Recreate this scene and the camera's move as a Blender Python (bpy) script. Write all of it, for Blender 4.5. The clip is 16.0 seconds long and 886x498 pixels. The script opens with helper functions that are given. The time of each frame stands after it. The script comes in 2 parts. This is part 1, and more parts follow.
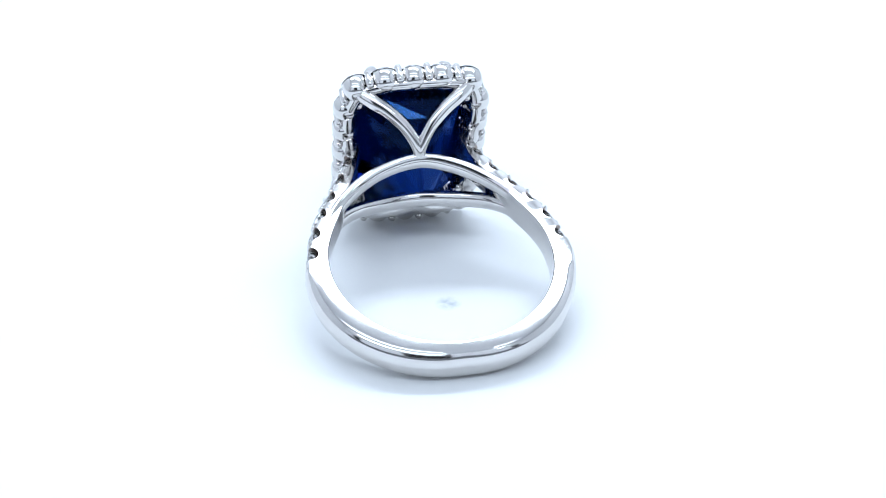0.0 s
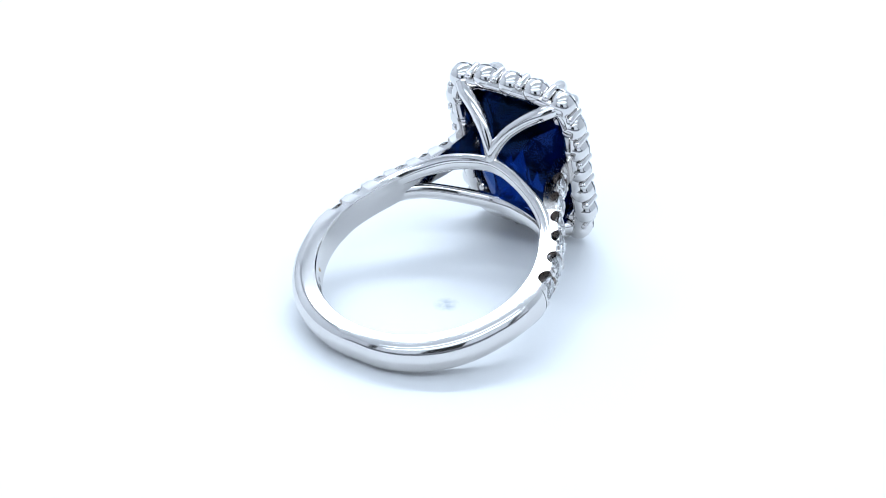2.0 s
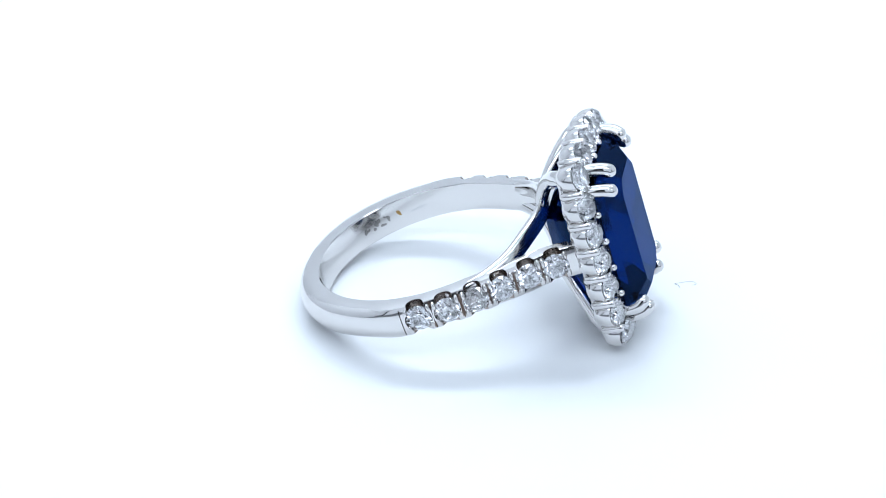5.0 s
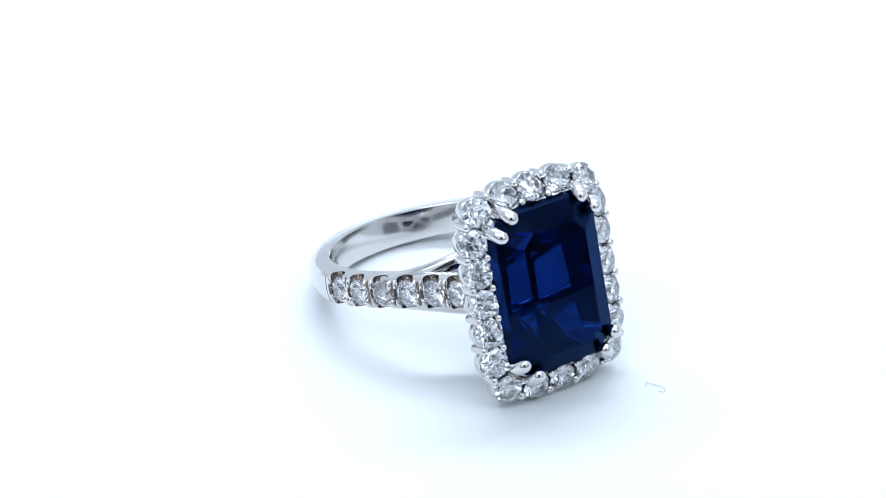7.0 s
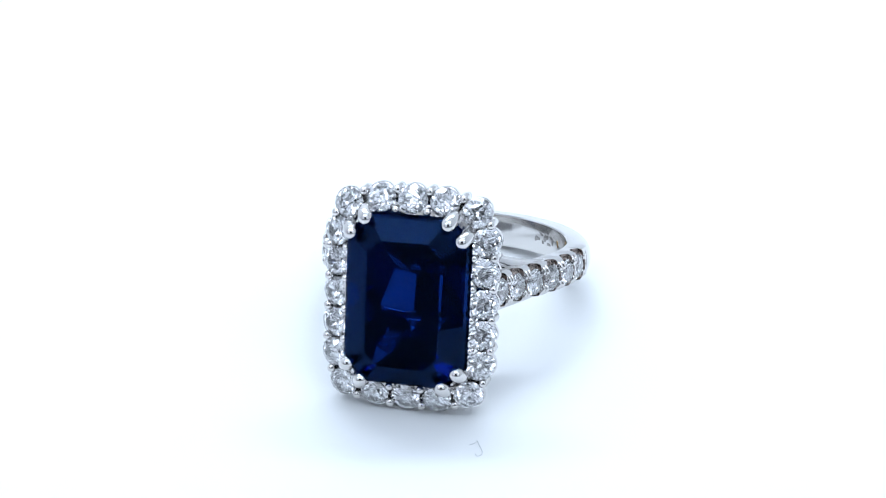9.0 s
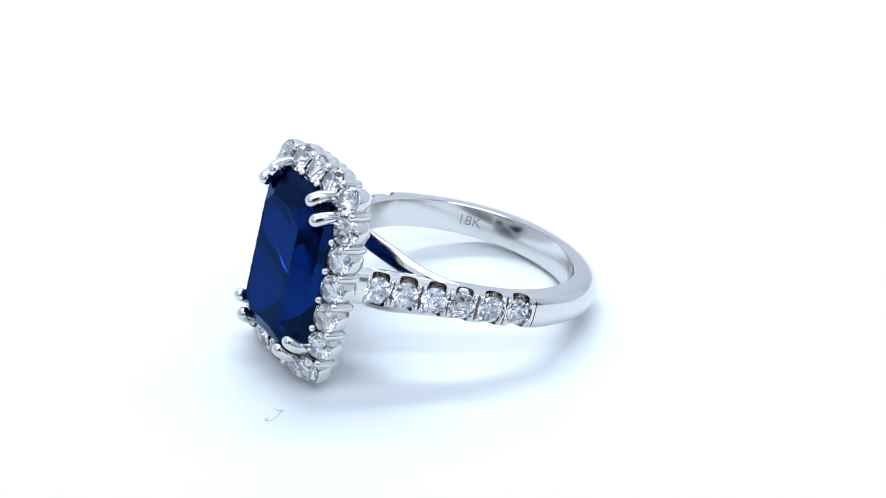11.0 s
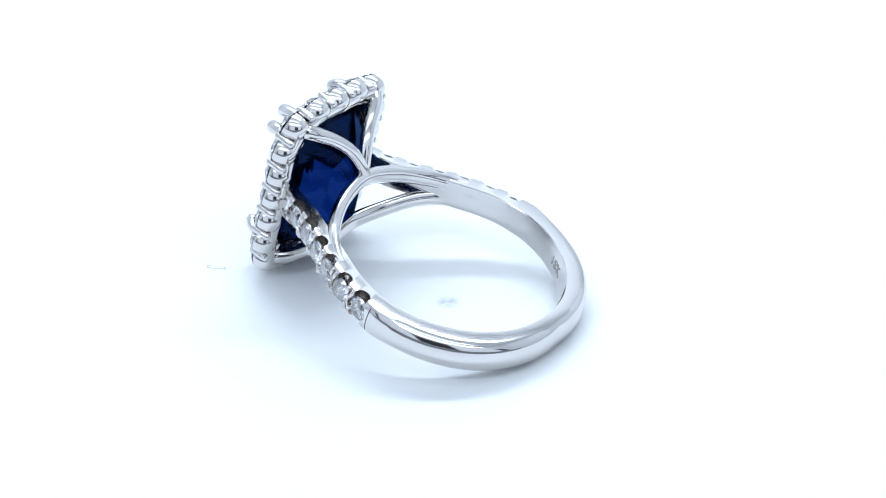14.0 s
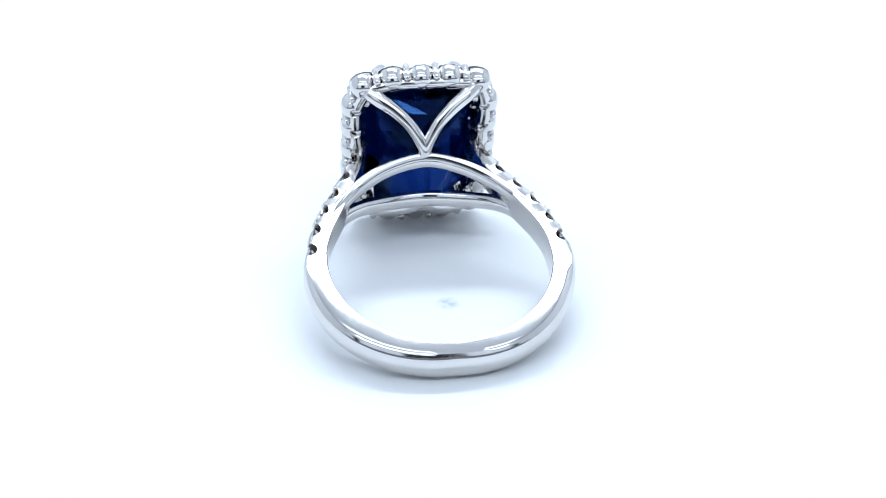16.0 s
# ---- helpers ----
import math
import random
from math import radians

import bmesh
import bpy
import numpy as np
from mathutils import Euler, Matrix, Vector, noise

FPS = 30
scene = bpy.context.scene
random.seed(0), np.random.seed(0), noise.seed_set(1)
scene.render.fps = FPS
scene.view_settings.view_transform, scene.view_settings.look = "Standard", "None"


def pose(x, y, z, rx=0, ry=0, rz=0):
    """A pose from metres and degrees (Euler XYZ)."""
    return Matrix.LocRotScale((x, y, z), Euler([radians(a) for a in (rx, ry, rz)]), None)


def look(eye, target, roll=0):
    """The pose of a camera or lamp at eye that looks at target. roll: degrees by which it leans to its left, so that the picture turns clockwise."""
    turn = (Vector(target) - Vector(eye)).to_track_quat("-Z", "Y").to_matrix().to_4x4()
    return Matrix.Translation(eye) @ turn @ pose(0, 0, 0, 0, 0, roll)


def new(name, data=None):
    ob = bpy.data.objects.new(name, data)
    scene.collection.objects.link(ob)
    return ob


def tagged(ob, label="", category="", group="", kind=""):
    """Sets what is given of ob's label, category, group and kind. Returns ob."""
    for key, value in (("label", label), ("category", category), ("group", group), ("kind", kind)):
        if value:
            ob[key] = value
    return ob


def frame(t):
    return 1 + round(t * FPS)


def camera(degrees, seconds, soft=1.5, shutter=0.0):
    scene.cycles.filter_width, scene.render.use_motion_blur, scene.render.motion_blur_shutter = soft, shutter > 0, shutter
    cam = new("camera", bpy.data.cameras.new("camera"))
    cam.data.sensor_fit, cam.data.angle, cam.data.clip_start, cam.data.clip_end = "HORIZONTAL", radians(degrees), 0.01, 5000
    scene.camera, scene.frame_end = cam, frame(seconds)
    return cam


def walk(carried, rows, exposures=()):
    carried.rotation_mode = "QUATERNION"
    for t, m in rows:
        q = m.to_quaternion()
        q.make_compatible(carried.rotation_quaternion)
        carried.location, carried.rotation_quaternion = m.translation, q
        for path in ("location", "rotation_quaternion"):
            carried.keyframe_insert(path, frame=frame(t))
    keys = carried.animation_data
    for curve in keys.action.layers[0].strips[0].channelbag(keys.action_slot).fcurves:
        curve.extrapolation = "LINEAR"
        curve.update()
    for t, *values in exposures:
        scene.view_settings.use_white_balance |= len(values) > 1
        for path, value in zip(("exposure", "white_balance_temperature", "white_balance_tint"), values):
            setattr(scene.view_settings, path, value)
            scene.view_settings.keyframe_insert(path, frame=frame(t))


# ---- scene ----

MM = 0.001
SPIN = -22.72                      # turntable, degrees per second
START = 190.25                     # its angle at the start


def angle_at(t):
    return START + SPIN * t


# ---- camera: stands still and looks down on the turntable ----
cam = camera(27.63, 16.0, soft=0.6)
CAM_POSE = look((-0.00008, -0.11590, 0.07197), (-0.000087, 0.0, 0.00472), -0.536)
walk(cam, [(0.0, CAM_POSE), (16.0, CAM_POSE)])

# ---- light: a white light tent with two lamp strips in its roof, plus an added fill strip along its front edge ----
world = bpy.data.worlds.new("world")
scene.world = world
world.use_nodes = True
world.node_tree.nodes["Background"].inputs[0].default_value = (0.80, 0.88, 1.0, 1)
world.node_tree.nodes["Background"].inputs[1].default_value = 0.03
scene.view_settings.exposure = 0.92


def area_lamp(name, eye, target, sx, sy, watts, colour):
    data = bpy.data.lights.new(name, "AREA")
    data.shape, data.size, data.size_y, data.energy, data.color = "RECTANGLE", sx, sy, watts, colour
    ob = new(name, data)
    ob.matrix_world = look(eye, target)
    return ob


COOL = (0.75, 0.868, 1.0)
area_lamp("roof_lamp", (0.0, 0.16, 0.325), (0.0, 0.16, 0.0), 0.36, 0.05, 0.54, COOL)
# weak forward roof strip, an unseen fill added for the front-facing stones
area_lamp("roof_lamp", (0.0, -0.05, 0.325), (0.0, -0.05, 0.0), 0.36, 0.05, 0.08, COOL)
# unseen strip added above the camera to make the diamonds sparkle
area_lamp("front_sparkle_fill", (0.0, -0.112, 0.19), (0.0, 0.0, 0.005), 0.30, 0.012, 0.10, COOL)


# ---- materials ----
def material(name):
    m = bpy.data.materials.new(name)
    m.use_nodes = True
    return m, m.node_tree.nodes, m.node_tree.links, m.node_tree.nodes["Principled BSDF"]


def metal(name, colour, rough, scratch=0.10, scale=900.0):
    """Polished metal with slight uneven gloss and fine polishing marks."""
    m, n, l, b = material(name)
    b.inputs["Base Color"].default_value = (*colour, 1)
    b.inputs["Metallic"].default_value = 1.0
    co = n.new("ShaderNodeTexCoord")
    big = n.new("ShaderNodeTexNoise")
    big.inputs["Scale"].default_value, big.inputs["Detail"].default_value = scale * 0.35, 3
    fine = n.new("ShaderNodeTexNoise")
    fine.inputs["Scale"].default_value, fine.inputs["Detail"].default_value = scale * 5, 4
    l.new(co.outputs["Object"], big.inputs["Vector"])
    l.new(co.outputs["Object"], fine.inputs["Vector"])
    r = n.new("ShaderNodeMapRange")
    r.inputs["To Min"].default_value, r.inputs["To Max"].default_value = rough * 0.6, rough * 1.5
    l.new(big.outputs["Fac"], r.inputs["Value"])
    l.new(r.outputs["Result"], b.inputs["Roughness"])
    add = n.new("ShaderNodeMath")
    add.operation = "MULTIPLY_ADD"
    add.inputs[1].default_value = 0.03
    l.new(fine.outputs["Fac"], add.inputs[0])
    l.new(big.outputs["Fac"], add.inputs[2])
    bump = n.new("ShaderNodeBump")
    bump.inputs["Strength"].default_value, bump.inputs["Distance"].default_value = scratch, 0.00004
    l.new(add.outputs["Value"], bump.inputs["Height"])
    l.new(bump.outputs["Normal"], b.inputs["Normal"])
    return m


def gem(name, colour, ior, sheen):
    """Cut stone: each passage and each inner reflection takes up some light."""
    m, n, l, b = material(name)
    n.remove(b)
    glass = n.new("ShaderNodeBsdfGlass")
    glass.inputs["Color"].default_value = (*colour, 1)
    glass.inputs["Roughness"].default_value = 0.0
    glass.inputs["IOR"].default_value = ior
    gloss = n.new("ShaderNodeBsdfGlossy")
    gloss.inputs["Color"].default_value = (1, 1, 1, 1)
    gloss.inputs["Roughness"].default_value = 0.0
    rim = n.new("ShaderNodeFresnel")
    rim.inputs["IOR"].default_value = sheen
    mix = n.new("ShaderNodeMixShader")
    l.new(rim.outputs["Fac"], mix.inputs[0])
    l.new(glass.outputs["BSDF"], mix.inputs[1])
    l.new(gloss.outputs["BSDF"], mix.inputs[2])
    l.new(mix.outputs["Shader"], n["Material Output"].inputs["Surface"])
    return m


def cloth(name, colour, rough, scale, amount, bumpy):
    m, n, l, b = material(name)
    co = n.new("ShaderNodeTexCoord")
    big = n.new("ShaderNodeTexNoise")
    big.inputs["Scale"].default_value, big.inputs["Detail"].default_value = scale, 6
    l.new(co.outputs["Object"], big.inputs["Vector"])
    mix = n.new("ShaderNodeMix")
    mix.data_type = "RGBA"
    mix.inputs["A"].default_value = (*colour, 1)
    mix.inputs["B"].default_value = (*[c * (1 - amount) for c in colour], 1)
    l.new(big.outputs["Fac"], mix.inputs["Factor"])
    l.new(mix.outputs["Result"], b.inputs["Base Color"])
    b.inputs["Roughness"].default_value = rough
    fine = n.new("ShaderNodeTexNoise")
    fine.inputs["Scale"].default_value = scale * 60
    l.new(co.outputs["Object"], fine.inputs["Vector"])
    bump = n.new("ShaderNodeBump")
    bump.inputs["Strength"].default_value, bump.inputs["Distance"].default_value = bumpy, 0.0001
    l.new(fine.outputs["Fac"], bump.inputs["Height"])
    l.new(bump.outputs["Normal"], b.inputs["Normal"])
    return m


GOLD = metal("white_gold", (0.69, 0.67, 0.655), 0.11)
# same white gold, browner and darker: shade of the recesses put into the colour
GOLD_PIT_SHADE = metal("white_gold_recess_shade", (0.36, 0.3, 0.27), 0.22, 0.3)
STAMP = metal("worn_white_gold", (0.35, 0.33, 0.32), 0.25, 0.4)
SAPPHIRE = gem("sapphire", (0.037, 0.118, 0.335), 1.77, 1.04)
DIAMOND = gem("diamond", (0.99, 0.993, 1.0), 2.42, 1.3)
WHITE_TOP = cloth("white_turntable_top", (0.80, 0.81, 0.82), 0.55, 60, 0.02, 0.05)
TENT = cloth("white_tent_fabric", (0.74, 0.745, 0.76), 0.9, 12, 0.04, 0.3)
ROOF = cloth("white_roof_fabric", (0.80, 0.81, 0.83), 0.9, 12, 0.04, 0.3)
# dark grey for an added panel that the sapphire's table mirrors
LOWER_DARKENER = cloth("dark_front_darkener", (0.2, 0.2, 0.21), 0.9, 12, 0.1, 0.3)
UPPER = cloth("pale_front_cloth", (0.64, 0.64, 0.66), 0.9, 12, 0.1, 0.3)
FRONT = cloth("white_front_fabric", (0.8, 0.8, 0.82), 0.9, 12, 0.06, 0.3)
HAIR = cloth("grey_fibre", (0.34, 0.36, 0.38), 0.7, 3000, 0.3, 0.1)


# ---- mesh helpers, in millimetres ----
def part(name, bm, mat, parent, label="", basis=None, smooth=True, angle=35):
    """Links a bmesh (in millimetres) as one mesh object under a thing or a part."""
    mesh = bm
    if isinstance(bm, bmesh.types.BMesh):
        mesh = mesh_of(name, bm, mat, smooth, angle)
    ob = new(name, mesh)
    ob.parent = parent
    if basis is not None:
        ob.matrix_basis = basis
    if label:
        tagged(ob, label)
    return ob


def mesh_of(name, bm, mat, smooth=True, angle=35):
    bmesh.ops.recalc_face_normals(bm, faces=bm.faces[:])
    bmesh.ops.scale(bm, vec=(MM, MM, MM), verts=bm.verts[:])
    for f in bm.faces:
        f.smooth = smooth
    if smooth:
        for e in bm.edges:
            if len(e.link_faces) == 2 and e.calc_face_angle(0) > radians(angle):
                e.smooth = False
    mesh = bpy.data.meshes.new(name)
    bm.to_mesh(mesh)
    bm.free()
    mesh.materials.append(mat)
    return mesh


def smooth_path(points, per=8):
    """Catmull-Rom curve through the points."""
    pts = [Vector(p) for p in points]
    pts = [2 * pts[0] - pts[1]] + pts + [2 * pts[-1] - pts[-2]]
    out = []
    for i in range(1, len(pts) - 2):
        a, b, c, d = pts[i - 1:i + 3]
        for k in range(per):
            t = k / per
            out.append(0.5 * (2 * b + (c - a) * t + (2 * a - 5 * b + 4 * c - d) * t * t + (3 * b - a - 3 * c + d) * t ** 3))
    return out + [pts[-2]]


def tube(points, radius, per=8, sides=14, squash=1.0, up=(0, 1, 0), cap=True):
    """A rod with rounded ends along a curve; radius is a number or a function of 0 to 1."""
    path = smooth_path(points, per)
    bm = bmesh.new()
    rings = []
    n = len(path)
    length = sum((path[i + 1] - path[i]).length for i in range(n - 1))
    run = 0.0
    rows = []
    for i, p in enumerate(path):
        if i:
            run += (p - path[i - 1]).length
        d = (path[min(i + 1, n - 1)] - path[max(i - 1, 0)]).normalized()
        r = radius(run / length) if callable(radius) else radius
        rows.append((p, d, r))
    if cap:
        p, d, r = rows[0]
        rows = [(p - d * r * math.sin(a), d, r * math.cos(a)) for a in (1.35, 1.0, 0.5)] + rows
        p, d, r = rows[-1]
        rows += [(p + d * r * math.sin(a), d, r * math.cos(a)) for a in (0.5, 1.0, 1.35)]
    for p, d, r in rows:
        side = d.cross(Vector(up))
        if side.length < 0.05:
            side = d.cross(Vector((1, 0, 0)))
        side.normalize()
        other = side.cross(d).normalized()
        rings.append([bm.verts.new(p + side * (r * math.cos(2 * math.pi * k / sides)) + other * (r * squash * math.sin(2 * math.pi * k / sides))) for k in range(sides)])
    for a, b in zip(rings, rings[1:]):
        for k in range(sides):
            bm.faces.new((a[k], a[(k + 1) % sides], b[(k + 1) % sides], b[k]))
    bm.faces.new(rings[0][::-1])
    bm.faces.new(rings[-1])
    return bm


def lathe(profile, sides=20):
    """Turns (radius, height) pairs about z."""
    bm = bmesh.new()
    rings = []
    for r, z in profile:
        if r < 1e-6:
            rings.append([bm.verts.new((0, 0, z))])
        else:
            rings.append([bm.verts.new((r * math.cos(2 * math.pi * k / sides), r * math.sin(2 * math.pi * k / sides), z)) for k in range(sides)])
    for a, b in zip(rings, rings[1:]):
        for k in range(sides):
            q = (k + 1) % sides
            if len(a) == 1 and len(b) == 1:
                continue
            if len(a) == 1:
                bm.faces.new((a[0], b[q], b[k]))
            elif len(b) == 1:
                bm.faces.new((a[k], a[q], b[0]))
            else:
                bm.faces.new((a[k], a[q], b[q], b[k]))
    return bm


def hull(points):
    bm = bmesh.new()
    vs = [bm.verts.new(p) for p in points]
    bmesh.ops.convex_hull(bm, input=vs)
    loose = [v for v in bm.verts if not v.link_faces]
    bmesh.ops.delete(bm, geom=loose, context="VERTS")
    bmesh.ops.dissolve_limit(bm, angle_limit=radians(0.6), verts=bm.verts[:], edges=bm.edges[:])
    return bm


def plain_mesh(bm, mat):
    bmesh.ops.recalc_face_normals(bm, faces=bm.faces[:])
    mesh = bpy.data.meshes.new("plain")
    bm.to_mesh(mesh)
    bm.free()
    mesh.materials.append(mat)
    return mesh


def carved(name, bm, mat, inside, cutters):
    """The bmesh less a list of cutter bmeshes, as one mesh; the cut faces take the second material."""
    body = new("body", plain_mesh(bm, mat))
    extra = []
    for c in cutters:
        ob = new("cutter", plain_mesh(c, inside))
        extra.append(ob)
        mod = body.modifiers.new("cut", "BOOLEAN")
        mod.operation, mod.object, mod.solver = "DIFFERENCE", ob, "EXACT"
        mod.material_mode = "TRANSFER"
    mesh = bpy.data.meshes.new_from_object(body.evaluated_get(bpy.context.evaluated_depsgraph_get()))
    for ob in (body, *extra):
        bpy.data.objects.remove(ob)
    mesh.name = name
    done = bmesh.new()
    done.from_mesh(mesh)
    bmesh.ops.scale(done, vec=(MM, MM, MM), verts=done.verts[:])
    for f in done.faces:
        f.smooth = True
    for e in done.edges:
        e.smooth = not (len(e.link_faces) == 2 and e.calc_face_angle(0) > radians(30))
    done.to_mesh(mesh)
    done.free()
    return mesh


def frame_at(origin, normal, along):
    """A pose in millimetres whose z is the normal and whose x lies along the given direction."""
    z = Vector(normal).normalized()
    x = (Vector(along) - z * Vector(along).dot(z)).normalized()
    y = z.cross(x)
    m = Matrix((x, y, z)).transposed().to_4x4()
    m.translation = Vector(origin)
    return m


def metres(m):
    m = m.copy()
    m.translation = m.translation * MM
    return m


# ---- the place: white tent, floor, turntable ----
def slab(name, lo, hi, mat, label):
    bm = bmesh.new()
    bmesh.ops.create_cube(bm, size=1)
    for v in bm.verts:
        v.co = Vector([(lo[i] + hi[i]) / 2 + v.co[i] * (hi[i] - lo[i]) for i in range(3)])
    mesh = mesh_of(name, bm, mat, False)
    return tagged(new(name, mesh), label, name.split("_")[0], kind="structure")


slab("floor", (-260, -260, -14), (260, 260, -5), TENT, "plain white tent floor under the turntable")
slab("wall_back", (-260, 250, -5), (260, 256, 340), TENT, "plain white fabric wall of the photo tent")
slab("wall_left", (-256, -120, -5), (-250, 250, 340), TENT, "plain white fabric wall of the photo tent")
slab("wall_right", (250, -120, -5), (256, 250, 340), TENT, "plain white fabric wall of the photo tent")
# unseen dark panel, added to keep reflections in the sapphire deep
slab("wall_front_lower", (-256, -126, -5), (256, -120, 32), LOWER_DARKENER, "unseen dark grey panel added below the tent openings to darken reflections")
slab("wall_front_upper", (-256, -126, 108), (256, -120, 340), UPPER, "plain white front of the tent above its openings")
for x0, x1 in ((-256, -185), (-145, -36), (36, 145), (185, 256)):
    slab("wall_front", (x0, -126, 32), (x1, -120, 108), FRONT, "plain white front of the tent between its openings")
slab("ceiling", (-260, -126, 340), (260, 260, 346), ROOF, "plain white fabric roof of the photo tent")


def build_turntable():
    table = new("turntable")
    tagged(table, "plain white round turntable with a smooth matt top", "turntable")
    part("top", lathe([(0, -4), (90, -4), (90, -0.15), (89.85, 0), (30, 0), (0, 0)], 96), WHITE_TOP, table, angle=25)
    part("rim", lathe([(90.2, -5), (94.6, -5), (95, -4.6), (95, -0.6), (94.4, -0.1), (90.4, -0.1), (90.2, -0.3), (90.2, -5)], 96), WHITE_TOP, table, angle=25)
    part("foot", lathe([(0, -5), (60, -5), (60, -4), (0, -4)], 64), WHITE_TOP, table, angle=25)
    return table


def smudge_on(mat, x, y, size):
    """A faint grey wipe mark on the matt white top."""
    n, l = mat.node_tree.nodes, mat.node_tree.links
    b = n["Principled BSDF"]
    old = b.inputs["Base Color"].links[0].from_socket
    co = n.new("ShaderNodeTexCoord")
    off = n.new("ShaderNodeVectorMath")
    off.operation = "SUBTRACT"
    off.inputs[1].default_value = (x, y, 0)
    l.new(co.outputs["Object"], off.inputs[0])
    rough = n.new("ShaderNodeTexNoise")
    rough.inputs["Scale"].default_value, rough.inputs["Detail"].default_value = 1400, 4
    l.new(co.outputs["Object"], rough.inputs["Vector"])
    dist = n.new("ShaderNodeVectorMath")
    dist.operation = "LENGTH"
    l.new(off.outputs["Vector"], dist.inputs[0])
    near = n.new("ShaderNodeMapRange")
    near.inputs["From Min"].default_value, near.inputs["From Max"].default_value = size, size * 0.25
    l.new(dist.outputs["Value"], near.inputs["Value"])
    mask = n.new("ShaderNodeMapRange")
    mask.inputs["From Min"].default_value, mask.inputs["From Max"].default_value = 0.3, 0.62
    l.new(rough.outputs["Fac"], mask.inputs["Value"])
    both = n.new("ShaderNodeMath")
    both.operation = "MULTIPLY"
    l.new(near.outputs["Result"], both.inputs[0])
    l.new(mask.outputs["Result"], both.inputs[1])
    mix = n.new("ShaderNodeMix")
    mix.data_type = "RGBA"
    mix.inputs["B"].default_value = (0.47, 0.51, 0.54, 1)
    l.new(both.outputs["Value"], mix.inputs["Factor"])
    l.new(old, mix.inputs["A"])
    l.new(mix.outputs["Result"], b.inputs["Base Color"])


smudge_on(WHITE_TOP, -0.00025, 0.00012, 0.0011)
turntable = build_turntable()



# ---- the ring, in its own space: x across, y along the finger, z out through the head ----
REST = metres(Matrix.Translation((0, -13, 0.12)) @ Matrix.Rotation(radians(-0.75), 4, "X") @ Matrix.Translation((0.52, 13.635, 4.21)) @ Matrix.Rotation(radians(-1.0), 4, "Y") @ Matrix.Rotation(radians(0.9), 4, "Z") @ frame_at((0, 0, 0), (0, -0.961, 0.277), (1, 0, 0)))
HEAD = REST @ metres(Matrix.Translation((0, -0.1, 0.08)))
ring = new("ring")
tagged(ring, "white gold ring with a blue step-cut sapphire and a diamond halo", "ring")

OUTER = [(10.1, -0.9), (9.82, 0.85), (9.2, 2.9), (8.45, 4.9), (7.55, 6.6), (6.6, 8.4), (5.8, 10.25), (5.2, 12.3)]
SEATS = [(9.62, 0.85), (9.17, 2.9), (8.42, 4.9), (7.5, 6.65), (6.57, 8.45), (5.77, 10.25)]


def band_stations():
    """Right half of the band from its back to the halo: outer and inner points, half width, how round the outside is."""
    rows = []
    for i in range(25):
        a = -90 + i * 88 / 24
        c, s = math.cos(radians(a)), math.sin(radians(a))
        k = i / 24
        ro = 9.95 + 0.15 * k ** 2 + 0.37 * math.sin(math.pi * k)
        rows.append(((ro * c, ro * s - 0.55), (8.3 * c, 8.3 * s - 0.6), 1.3 - 0.1 * k, 1.0 - max(0, k - 0.85) * 3.0))
    outer = smooth_path([(x, z, 0) for x, z in OUTER], 6)[3:]
    inner = smooth_path([(8.3, -0.6, 0), (8.15, 1.0, 0), (7.6, 2.75, 0), (6.85, 4.4, 0), (6.1, 6.1, 0), (5.35, 7.9, 0), (4.6, 9.8, 0), (4.1, 12.0, 0)], 6)[3:]
    for i, (o, p) in enumerate(zip(outer, inner)):
        rows.append(((o.x, o.y), (p.x, p.y), 1.2, 0.55))
    return rows


def sweep_band(rows):
    bm = bmesh.new()
    rings = []
    for (ox, oz), (ix, iz), h, rnd in rows:
        o, i = Vector((ox, 0, oz)), Vector((ix, 0, iz))
        d = o - i
        th = d.length
        d.normalize()
        prof = [(-h * 0.93, 0.0), (-h, 0.08)]
        for k in range(11):
            a = math.pi * k / 10
            y = -h * math.cos(a)
            full = 0.5 * th + 0.5 * th * math.sin(a) ** 0.8
            flat = th if 0 < k < 10 else th * 0.93
            prof.append((y, flat * (1 - rnd) + full * rnd))
        prof += [(h, 0.08), (h * 0.93, 0.0), (h * 0.5, -0.045), (0.0, -0.06), (-h * 0.5, -0.045)]
        rings.append([bm.verts.new(i + d * z + Vector((0, y, 0))) for y, z in prof])
    n = len(rings[0])
    for a, b in zip(rings, rings[1:]):
        for k in range(n):
            bm.faces.new((a[k], a[(k + 1) % n], b[(k + 1) % n], b[k]))
    bm.faces.new(rings[0])
    bm.faces.new(rings[-1][::-1])
    return bm


def pinch(z):
    """The one shoulder runs a little closer to the finger than the other."""
    return 0.45 * min(1.0, max(0.0, (z - 2) / 7)) ** 1.5


def mirrored(rows):
    return [((pinch(o[1]) - o[0] * (1 - 0.03 * min(1.0, max(0.0, (-1.2 - o[1]) / 4))), o[1]), (pinch(i[1]) - i[0], i[1]), h, r) for o, i, h, r in rows]


def seat_frames(sign):
    """Seats of the six shoulder diamonds: centre on the outer face, z outward, x along the band."""
    out = []
    pts = [Vector((10.0, 0, -1.2))] + [Vector((x, 0, z)) for x, z in SEATS] + [Vector((5.1, 0, 12.2))]
    for i in range(1, 7):
        t = (pts[i + 1] - pts[i - 1]).normalized()
        nrm = Vector((t.z, 0, -t.x))
        out.append(frame_at((pts[i].x * sign + (pinch(pts[i].z) if sign < 0 else 0), 0, pts[i].z), (nrm.x * sign, 0, nrm.z), (t.x * sign, 0, t.z)))
    return out


STATIONS = band_stations()
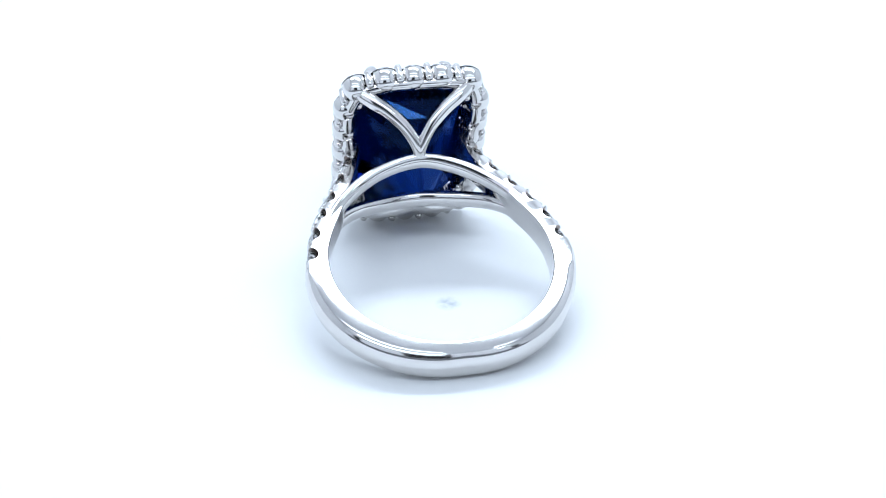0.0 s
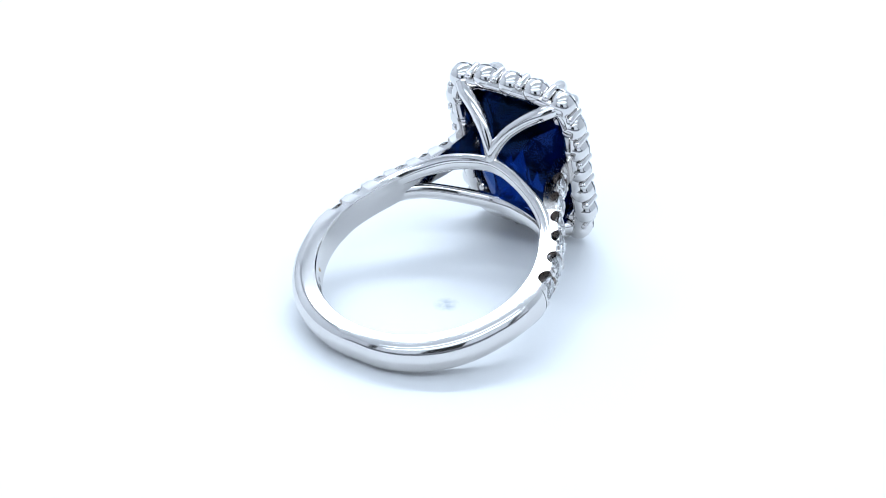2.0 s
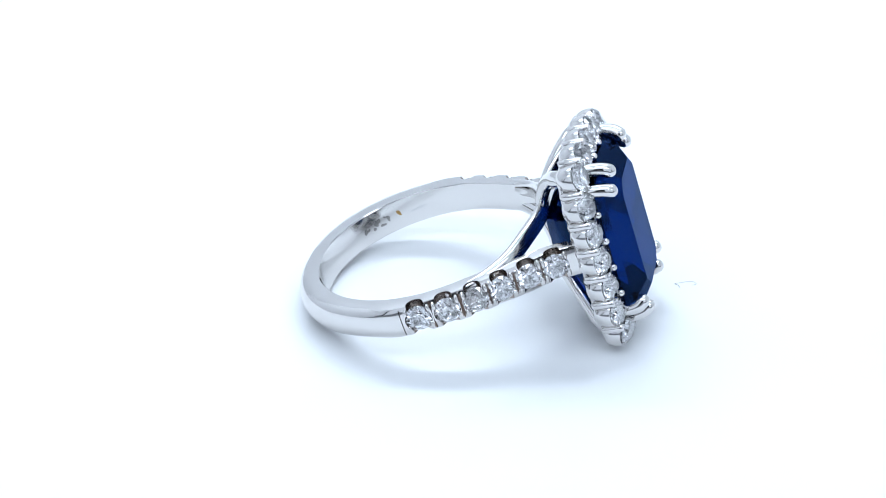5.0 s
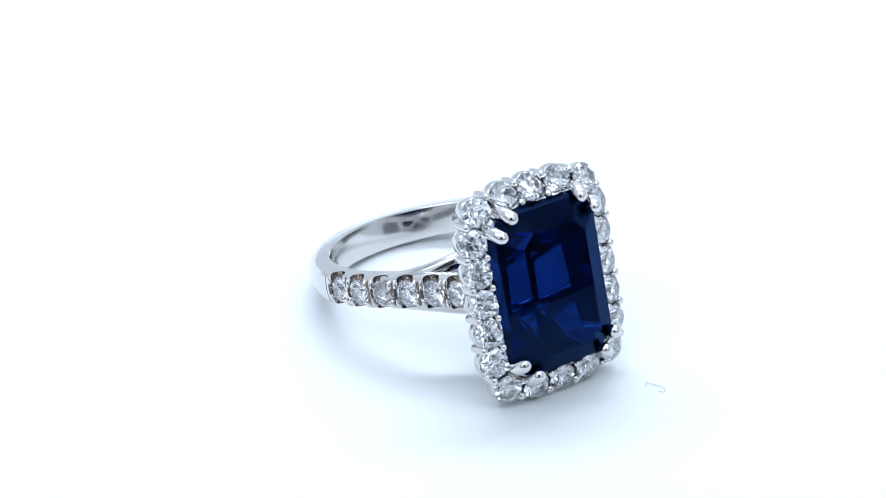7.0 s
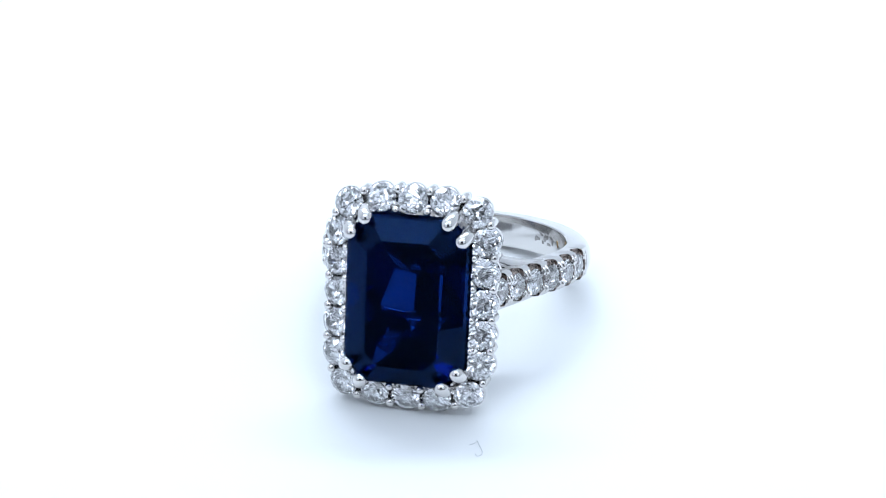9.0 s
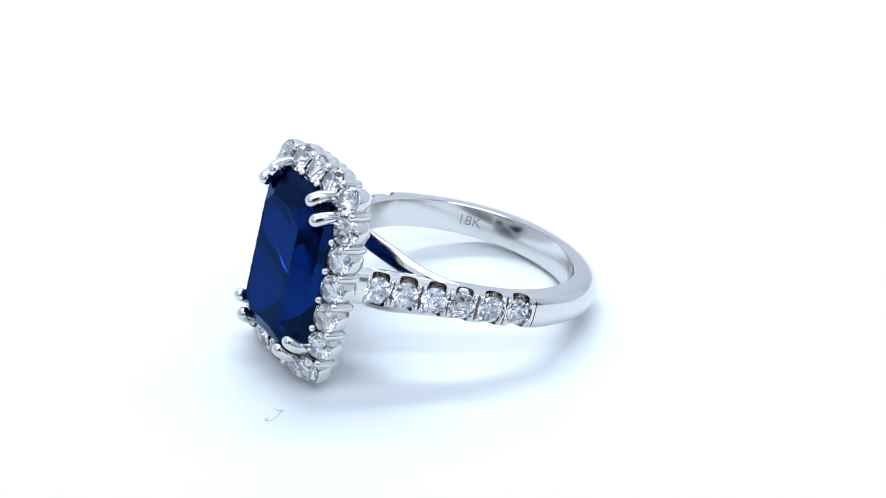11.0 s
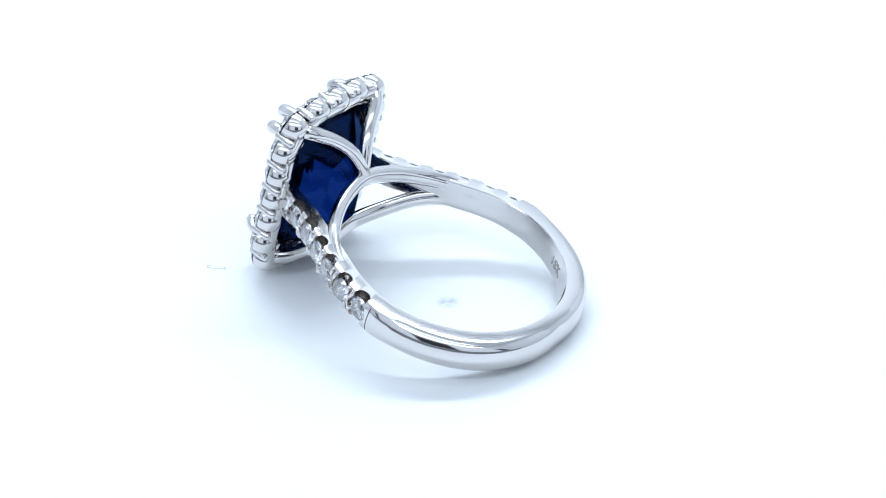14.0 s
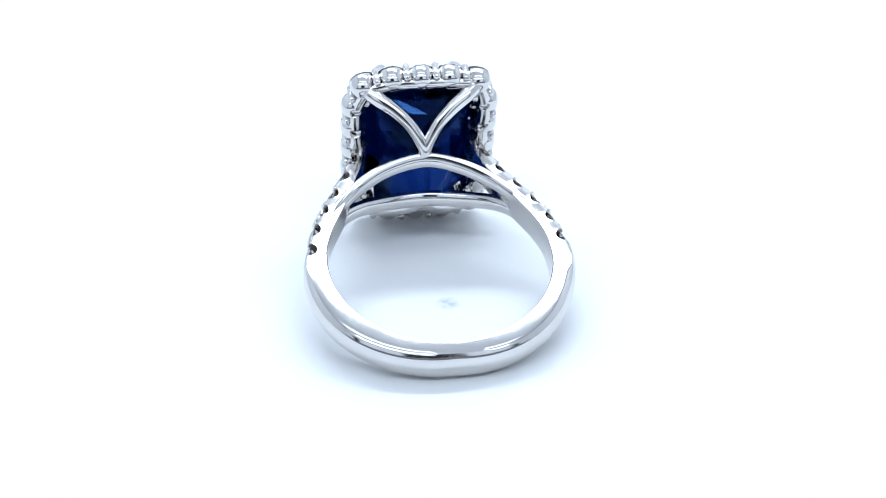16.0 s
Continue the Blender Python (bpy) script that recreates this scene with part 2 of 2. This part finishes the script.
CUT = 22                                  # where plain band turns into set shoulder
shank_rows = mirrored(STATIONS[1:CUT + 1])[::-1] + STATIONS[:CUT + 1]
part("shank", sweep_band(shank_rows), GOLD, ring, "polished half-round white gold band", REST, angle=28)


def brilliant(r):
    """A round brilliant of radius r, its girdle at height 0."""
    pts = []
    for k in range(8):
        a = 2 * math.pi * k / 8
        b = a + math.pi / 8
        pts.append((0.56 * r * math.cos(a), 0.56 * r * math.sin(a), 0.33 * r))
        pts.append((0.80 * r * math.cos(b), 0.80 * r * math.sin(b), 0.209 * r))
        pts.append((0.24 * r * math.cos(b), 0.24 * r * math.sin(b), -0.702 * r))
    rnd = random.Random(7)
    pts = [tuple(c + rnd.uniform(-0.022, 0.022) * r for c in p) for p in pts]
    for k in range(16):
        a = 2 * math.pi * k / 16
        pts.append((r * math.cos(a), r * math.sin(a), 0.03 * r))
        pts.append((r * math.cos(a), r * math.sin(a), -0.03 * r))
    pts.append((0, 0, -0.89 * r))
    return hull(pts)


SHOULDER_STONE = mesh_of("shoulder_diamond", brilliant(0.97), DIAMOND, False)
HALO_STONE = mesh_of("halo_diamond", brilliant(1.04), DIAMOND, False)
BEAD = mesh_of("bead", lathe([(0, -0.72), (0.2, -0.7), (0.25, -0.4), (0.27, -0.1), (0.29, 0.05), (0.265, 0.19), (0.16, 0.3), (0, 0.34)], 14), GOLD, True, 60)
POST = mesh_of("post", lathe([(0, -1.38), (0.2, -1.36), (0.3, -1.2), (0.32, -0.6), (0.3, -0.2), (0.31, 0.1), (0.27, 0.25), (0.16, 0.33), (0, 0.35)], 16), GOLD, True, 60)
GRAIN = mesh_of("grain", lathe([(0, -0.4), (0.17, -0.4), (0.17, 0.0), (0.14, 0.09), (0.07, 0.14), (0, 0.155)], 10), GOLD, True, 60)


def build_shoulder(sign):
    rows = STATIONS[CUT:]
    if sign < 0:
        rows = mirrored(rows)
    cutters = []
    frames = seat_frames(sign)
    for m in frames:
        c = lathe([(0, -1.0), (0.45, -0.9), (0.97, -0.32), (0.99, 1.0), (0, 1.0)], 28)
        bmesh.ops.transform(c, matrix=m, verts=c.verts[:])
        cutters.append(c)
        for side in (-1, 1):
            c = bmesh.new()
            bmesh.ops.create_icosphere(c, subdivisions=3, radius=1)
            bmesh.ops.transform(c, matrix=m @ Matrix.Translation((0, 1.02 * side, -0.12)) @ Matrix.Diagonal((0.66, 0.72, 0.64, 1)), verts=c.verts[:])
            cutters.append(c)
    for a, b in zip(frames, frames[1:]):
        c = bmesh.new()
        bmesh.ops.create_cube(c, size=1)
        mid = a.lerp(b, 0.497) @ Matrix.Translation((0, 0.013, 0.02))
        bmesh.ops.transform(c, matrix=mid @ Matrix.Rotation(radians(45), 4, "Y") @ Matrix.Diagonal((0.19, 2.71, 0.19, 1)), verts=c.verts[:])
        cutters.append(c)
    groove = bmesh.new()
    bmesh.ops.create_cube(groove, size=1)
    bmesh.ops.transform(groove, matrix=frames[0] @ Matrix.Translation((-1.22, 0, 0.0)) @ Matrix.Diagonal((0.07, 2.0, 0.4, 1)), verts=groove.verts[:])
    cutters.append(groove)
    # cut faces get the darkened gold, so the seats carry painted shade
    mesh = carved("shoulder", sweep_band(rows), GOLD, GOLD_PIT_SHADE, cutters)
    shoulder = part("shoulder", mesh, GOLD, ring, "white gold shoulder scalloped round six diamonds", REST)
    for i, m in enumerate(frames):
        part("diamond", SHOULDER_STONE, DIAMOND, shoulder, "round brilliant-cut colourless diamond", metres(m @ Matrix.Translation((0, 0, -0.16)) @ Matrix.Rotation(0.3 * i, 4, "Z")))
        for side in (-1, 1):
            for end in (-1, 1):
                part("grain", GRAIN, GOLD, shoulder, "", metres(m @ Matrix.Translation((0.84 * end, 0.7 * side, -0.02)) @ Matrix.Rotation(radians(-14 * side), 4, "X") @ Matrix.Diagonal((0.95, 2.0, 1.15, 1))))
    return shoulder


for sign in (1, -1):
    build_shoulder(sign)

# rails that split from the shank and bow round the foot of the head
for up in (1, -1):
    pts = [(8.15, 0.5 * up, 3.0), (7.15, 0.62 * up, 5.05), (5.5, 1.0 * up, 6.85), (3.06, 1.62 * up, 8.2), (0, 1.9 * up, 8.85)]
    pts += [(-x, y, z) for x, y, z in pts[-2::-1]]
    pts = [(x + (pinch(z) if x < 0 else 0), y * (1.0 if up > 0 else 1.2), z) for x, y, z in pts]
    part("rail", tube(pts, lambda t: 0.46 + 0.06 * math.sin(math.pi * t), 6, 18, 1.4), GOLD, ring, "polished white gold rail under the head", REST, angle=60)
    for side in (1, -1):
        arm = [(0.08 * side, 2.0 * up, 8.9), (0.14 * side, 3.0 * up, 9.15), (0.95 * side, 4.35 * up, 9.95), (2.15 * side, 5.3 * up, 10.8), (3.3 * side, 5.85 * up, 11.5), (3.95 * side, 6.05 * up, 12.1)]
        part("arm", tube(arm, lambda t: 0.46 + 0.14 * t, 6, 14), GOLD, ring, "curved white gold arm carrying the head", REST, angle=60)

# halo of twenty cups and diamonds
HALO = [(4.4, 6.2), (2.2, 6.72), (0.0, 6.78), (-2.2, 6.72), (-4.4, 6.2)]
HALO += [(-5.08, 4.25 - 2.15 * k) for k in range(5)]
HALO += [(-4.4, -6.4), (-2.2, -6.95), (0.0, -7.0), (2.2, -6.95), (4.4, -6.4)]
HALO += [(5.08, -4.3 + 2.15 * k) for k in range(5)]
GIRDLE = 13.52
LEAN = radians(22)                        # the halo stones face a little outward


def build_cup():
    """A rounded cup whose rim leans with its stone."""
    bm = lathe([(0, -1.72), (0.36, -1.7), (0.66, -1.58), (0.86, -1.3), (0.95, -0.95), (1.0, -0.6), (1.015, -0.26), (1.005, -0.13), (0.95, -0.1), (0.83, -0.24), (0.45, -0.78), (0, -0.97)], 24)
    for v in bm.verts:
        k = min(1.0, max(0.0, (v.co.z + 1.5) / 1.2))
        v.co.z -= k * 0.85 * math.tan(LEAN) * v.co.x
    return mesh_of("cup", bm, GOLD, True, 40)


CUP = build_cup()
# shallow dish, not a bore; its dark colour paints the hole's shade
HOLE = mesh_of("drill_hole", lathe([(0, -0.2), (0.2, -0.2), (0.24, 0.02), (0.2, 0.05), (0.15, 0.0), (0, -0.02)], 14), GOLD_PIT_SHADE, True, 60)
halo_frame = part("halo_frame", tube([(x * 0.985, y * 0.985, 12.17) for x, y in HALO + HALO[:1]], 0.5, 5, 14, 0.7, up=(0, 0, 1), cap=False), GOLD, ring, "white gold gallery joining the halo cups", HEAD, angle=60)
rng = random.Random(4)


def outward(i):
    """Away from the head, square to the line of neighbouring stones."""
    d = (Vector(HALO[(i + 1) % 20]) - Vector(HALO[i - 1])).normalized()
    return Vector((d.y, -d.x, 0)) * (-1 if Vector((d.y, -d.x)).dot(Vector(HALO[i])) < 0 else 1)


for i, (x, y) in enumerate(HALO):
    m = frame_at(Vector((x, y, GIRDLE)) + 0.05 * outward(i), (0, 0, 1), outward(i))
    cup = part("cup", CUP, GOLD, halo_frame, "", metres(m))
    part("drill_hole", HOLE, GOLD_PIT_SHADE, cup, "small dish on the cup, darkened to stand for a drilled hole's shade", metres(frame_at((-0.86, 0, -1.0), (-0.9, 0, -0.3), (0, 1, 0))))
    tilt = Matrix.Rotation(rng.uniform(-0.05, 0.05), 4, "X") @ Matrix.Rotation(rng.uniform(-0.05, 0.05), 4, "Y")
    part("diamond", HALO_STONE, DIAMOND, halo_frame, "round brilliant-cut colourless diamond", metres(m @ Matrix.Rotation(LEAN, 4, "Y") @ tilt @ Matrix.Rotation(rng.uniform(0, 1), 4, "Z")))
    a, b = Vector(HALO[i]), Vector(HALO[(i + 1) % 20])
    mid, d = (a + b) / 2, (b - a).normalized()
    n = Vector((d.y, -d.x))
    n = n if n.dot(mid) > 0 else -n
    for s, name, mesh in ((0.62, "post", POST), (-0.68, "bead", BEAD)):
        part(name, mesh, GOLD, halo_frame, "", metres(Matrix.Translation((mid.x + n.x * s, mid.y + n.y * s, GIRDLE + 0.06 - s * math.tan(LEAN)))))


def octagon(w, h, c, z):
    return [(sx * a, sy * b, z) for sx in (1, -1) for sy in (1, -1) for a, b in ((w, h - c), (w - c, h))]


def build_sapphire():
    pts = octagon(4.3, 5.95, 1.5, 14.1) + octagon(4.3, 5.95, 1.5, 14.22)
    pts += octagon(4.02, 5.68, 1.4, 14.75) + octagon(2.5, 4.35, 0.9, 15.74)
    rnd = random.Random(11)
    low = octagon(3.72, 5.35, 1.35, 12.75)
    low += [(sx * x, sy * y, z) for sx in (1, -1) for sy in (1, -1) for x, y, z in ((2.62, 1.5, 11.2), (2.2, 3.6, 11.15), (0.9, 4.35, 11.2), (2.1, 0.75, 10.5), (1.75, 2.75, 10.45), (0.5, 3.8, 10.5), (1.2, 2.0, 9.85))]
    low += [(1.5, 0, 9.9), (-1.5, 0, 9.9), (0, 3.1, 9.95), (0, -3.1, 9.95)]
    pts += [tuple(c + rnd.uniform(-0.13, 0.13) for c in p) for p in low] + [(0.05, 1.3, 8.97), (-0.04, -1.2, 8.95)]
    pts = [(x, y - 0.1, z - 0.18) for x, y, z in pts]
    return part("sapphire", hull(pts), SAPPHIRE, ring, "deep blue transparent step-cut octagonal sapphire", HEAD, smooth=False)


build_sapphire()

# eight claws, two at each corner of the sapphire
for sx in (1, -1):
    for sy in (1, -1):
        for pts in ([(4.18, 4.98, 12.4), (4.13, 4.93, 13.7), (4.02, 4.8, 14.65), (3.8, 4.56, 15.12)], [(3.15, 6.12, 12.4), (3.1, 6.07, 13.7), (3.0, 5.92, 14.65), (2.82, 5.62, 15.14)]):
            rod = tube([(x * sx, y * sy, z) for x, y, z in pts], lambda t: 0.45 + 0.07 * t ** 3, 6, 16)
            part("claw", rod, GOLD, ring, "polished white gold claw", HEAD, angle=60)

# ---- the mark stamped inside the band ----
def build_hallmark():
    curve = bpy.data.curves.new("hallmark", "FONT")
    curve.body, curve.size, curve.extrude = "18K", 1.15, 0.02
    curve.align_x, curve.align_y = "CENTER", "CENTER"
    tmp = new("tmp", curve)
    mesh = bpy.data.meshes.new_from_object(tmp.evaluated_get(bpy.context.evaluated_depsgraph_get()))
    bpy.data.objects.remove(tmp)
    bm = bmesh.new()
    bm.from_mesh(mesh)
    bpy.data.meshes.remove(mesh)
    bmesh.ops.subdivide_edges(bm, edges=[e for e in bm.edges if e.calc_length() > 0.25], cuts=3)
    mid, r = math.radians(217), 8.245
    for v in bm.verts:
        a = mid + v.co.x / r
        rr = r - v.co.z
        v.co = Vector((rr * math.cos(a), v.co.y, rr * math.sin(a) - 0.6))
    return part("hallmark", bm, STAMP, ring, "stamped 18K mark inside the band", REST, smooth=False)


build_hallmark()
BROWN_GOLD = metal("brown_gold", (0.42, 0.27, 0.11), 0.35, 0.5)


def inside_patch(name, bits, mat, label):
    """Small thin raised shapes on the inner wall: (angle, along the finger, half sizes, turn) each."""
    bm = bmesh.new()
    r = 8.245
    for a, y, sx, sy, turn in bits:
        ring_vs = []
        for k in range(10):
            t = 2 * math.pi * k / 10
            u, v = sx * math.cos(t) * (1 + 0.25 * math.sin(3 * t)), sy * math.sin(t) * (1 + 0.2 * math.cos(2 * t + 1))
            u, v = u * math.cos(turn) - v * math.sin(turn), u * math.sin(turn) + v * math.cos(turn)
            b = radians(a) + u / r
            ring_vs.append(bm.verts.new((r * math.cos(b), y + v, r * math.sin(b) - 0.6)))
        f = bm.faces.new(ring_vs)
        ext = bmesh.ops.extrude_face_region(bm, geom=[f])
        for v in ext["geom"]:
            if isinstance(v, bmesh.types.BMVert):
                v.co = Vector((v.co.x * 0.997, v.co.y, (v.co.z + 0.6) * 0.997 - 0.6))
    return part(name, bm, mat, ring, label, REST, smooth=False)


inside_patch("brown_spot", [(-30.5, 0.18, 0.13, 0.3, 0.4)], BROWN_GOLD, "small brown spot inside the band")
inside_patch("worn_stamp", [(-37 - 1.9 * k, 0.32 * math.sin(2.3 * k) + 0.1, 0.13 + 0.05 * math.sin(5 * k), 0.22 + 0.08 * math.cos(3 * k), 0.7 * k) for k in range(9)], STAMP, "worn unreadable stamp inside the band")

# ---- a fine hair on the turntable ----
hair_pts = [(5.98, -17.1, 0.03), (6.25, -16.96, 0.05), (6.38, -16.66, 0.08), (6.63, -17.16, 0.1), (6.94, -17.65, 0.09), (6.99, -18.06, 0.06), (6.75, -18.28, 0.04), (6.53, -18.0, 0.03)]
hair = tagged(new("hair_fibre", mesh_of("hair_fibre", tube(hair_pts, 0.015, 6, 6), HAIR, True, 60)), "fine grey curled hair lying on the white turntable", "hair")


def motions():
    rows = [(t, pose(0, 0, 0, 0, 0, angle_at(t))) for t in [k * 0.25 for k in range(65)]]
    for thing in (turntable, ring, hair):
        walk(thing, rows)


motions()
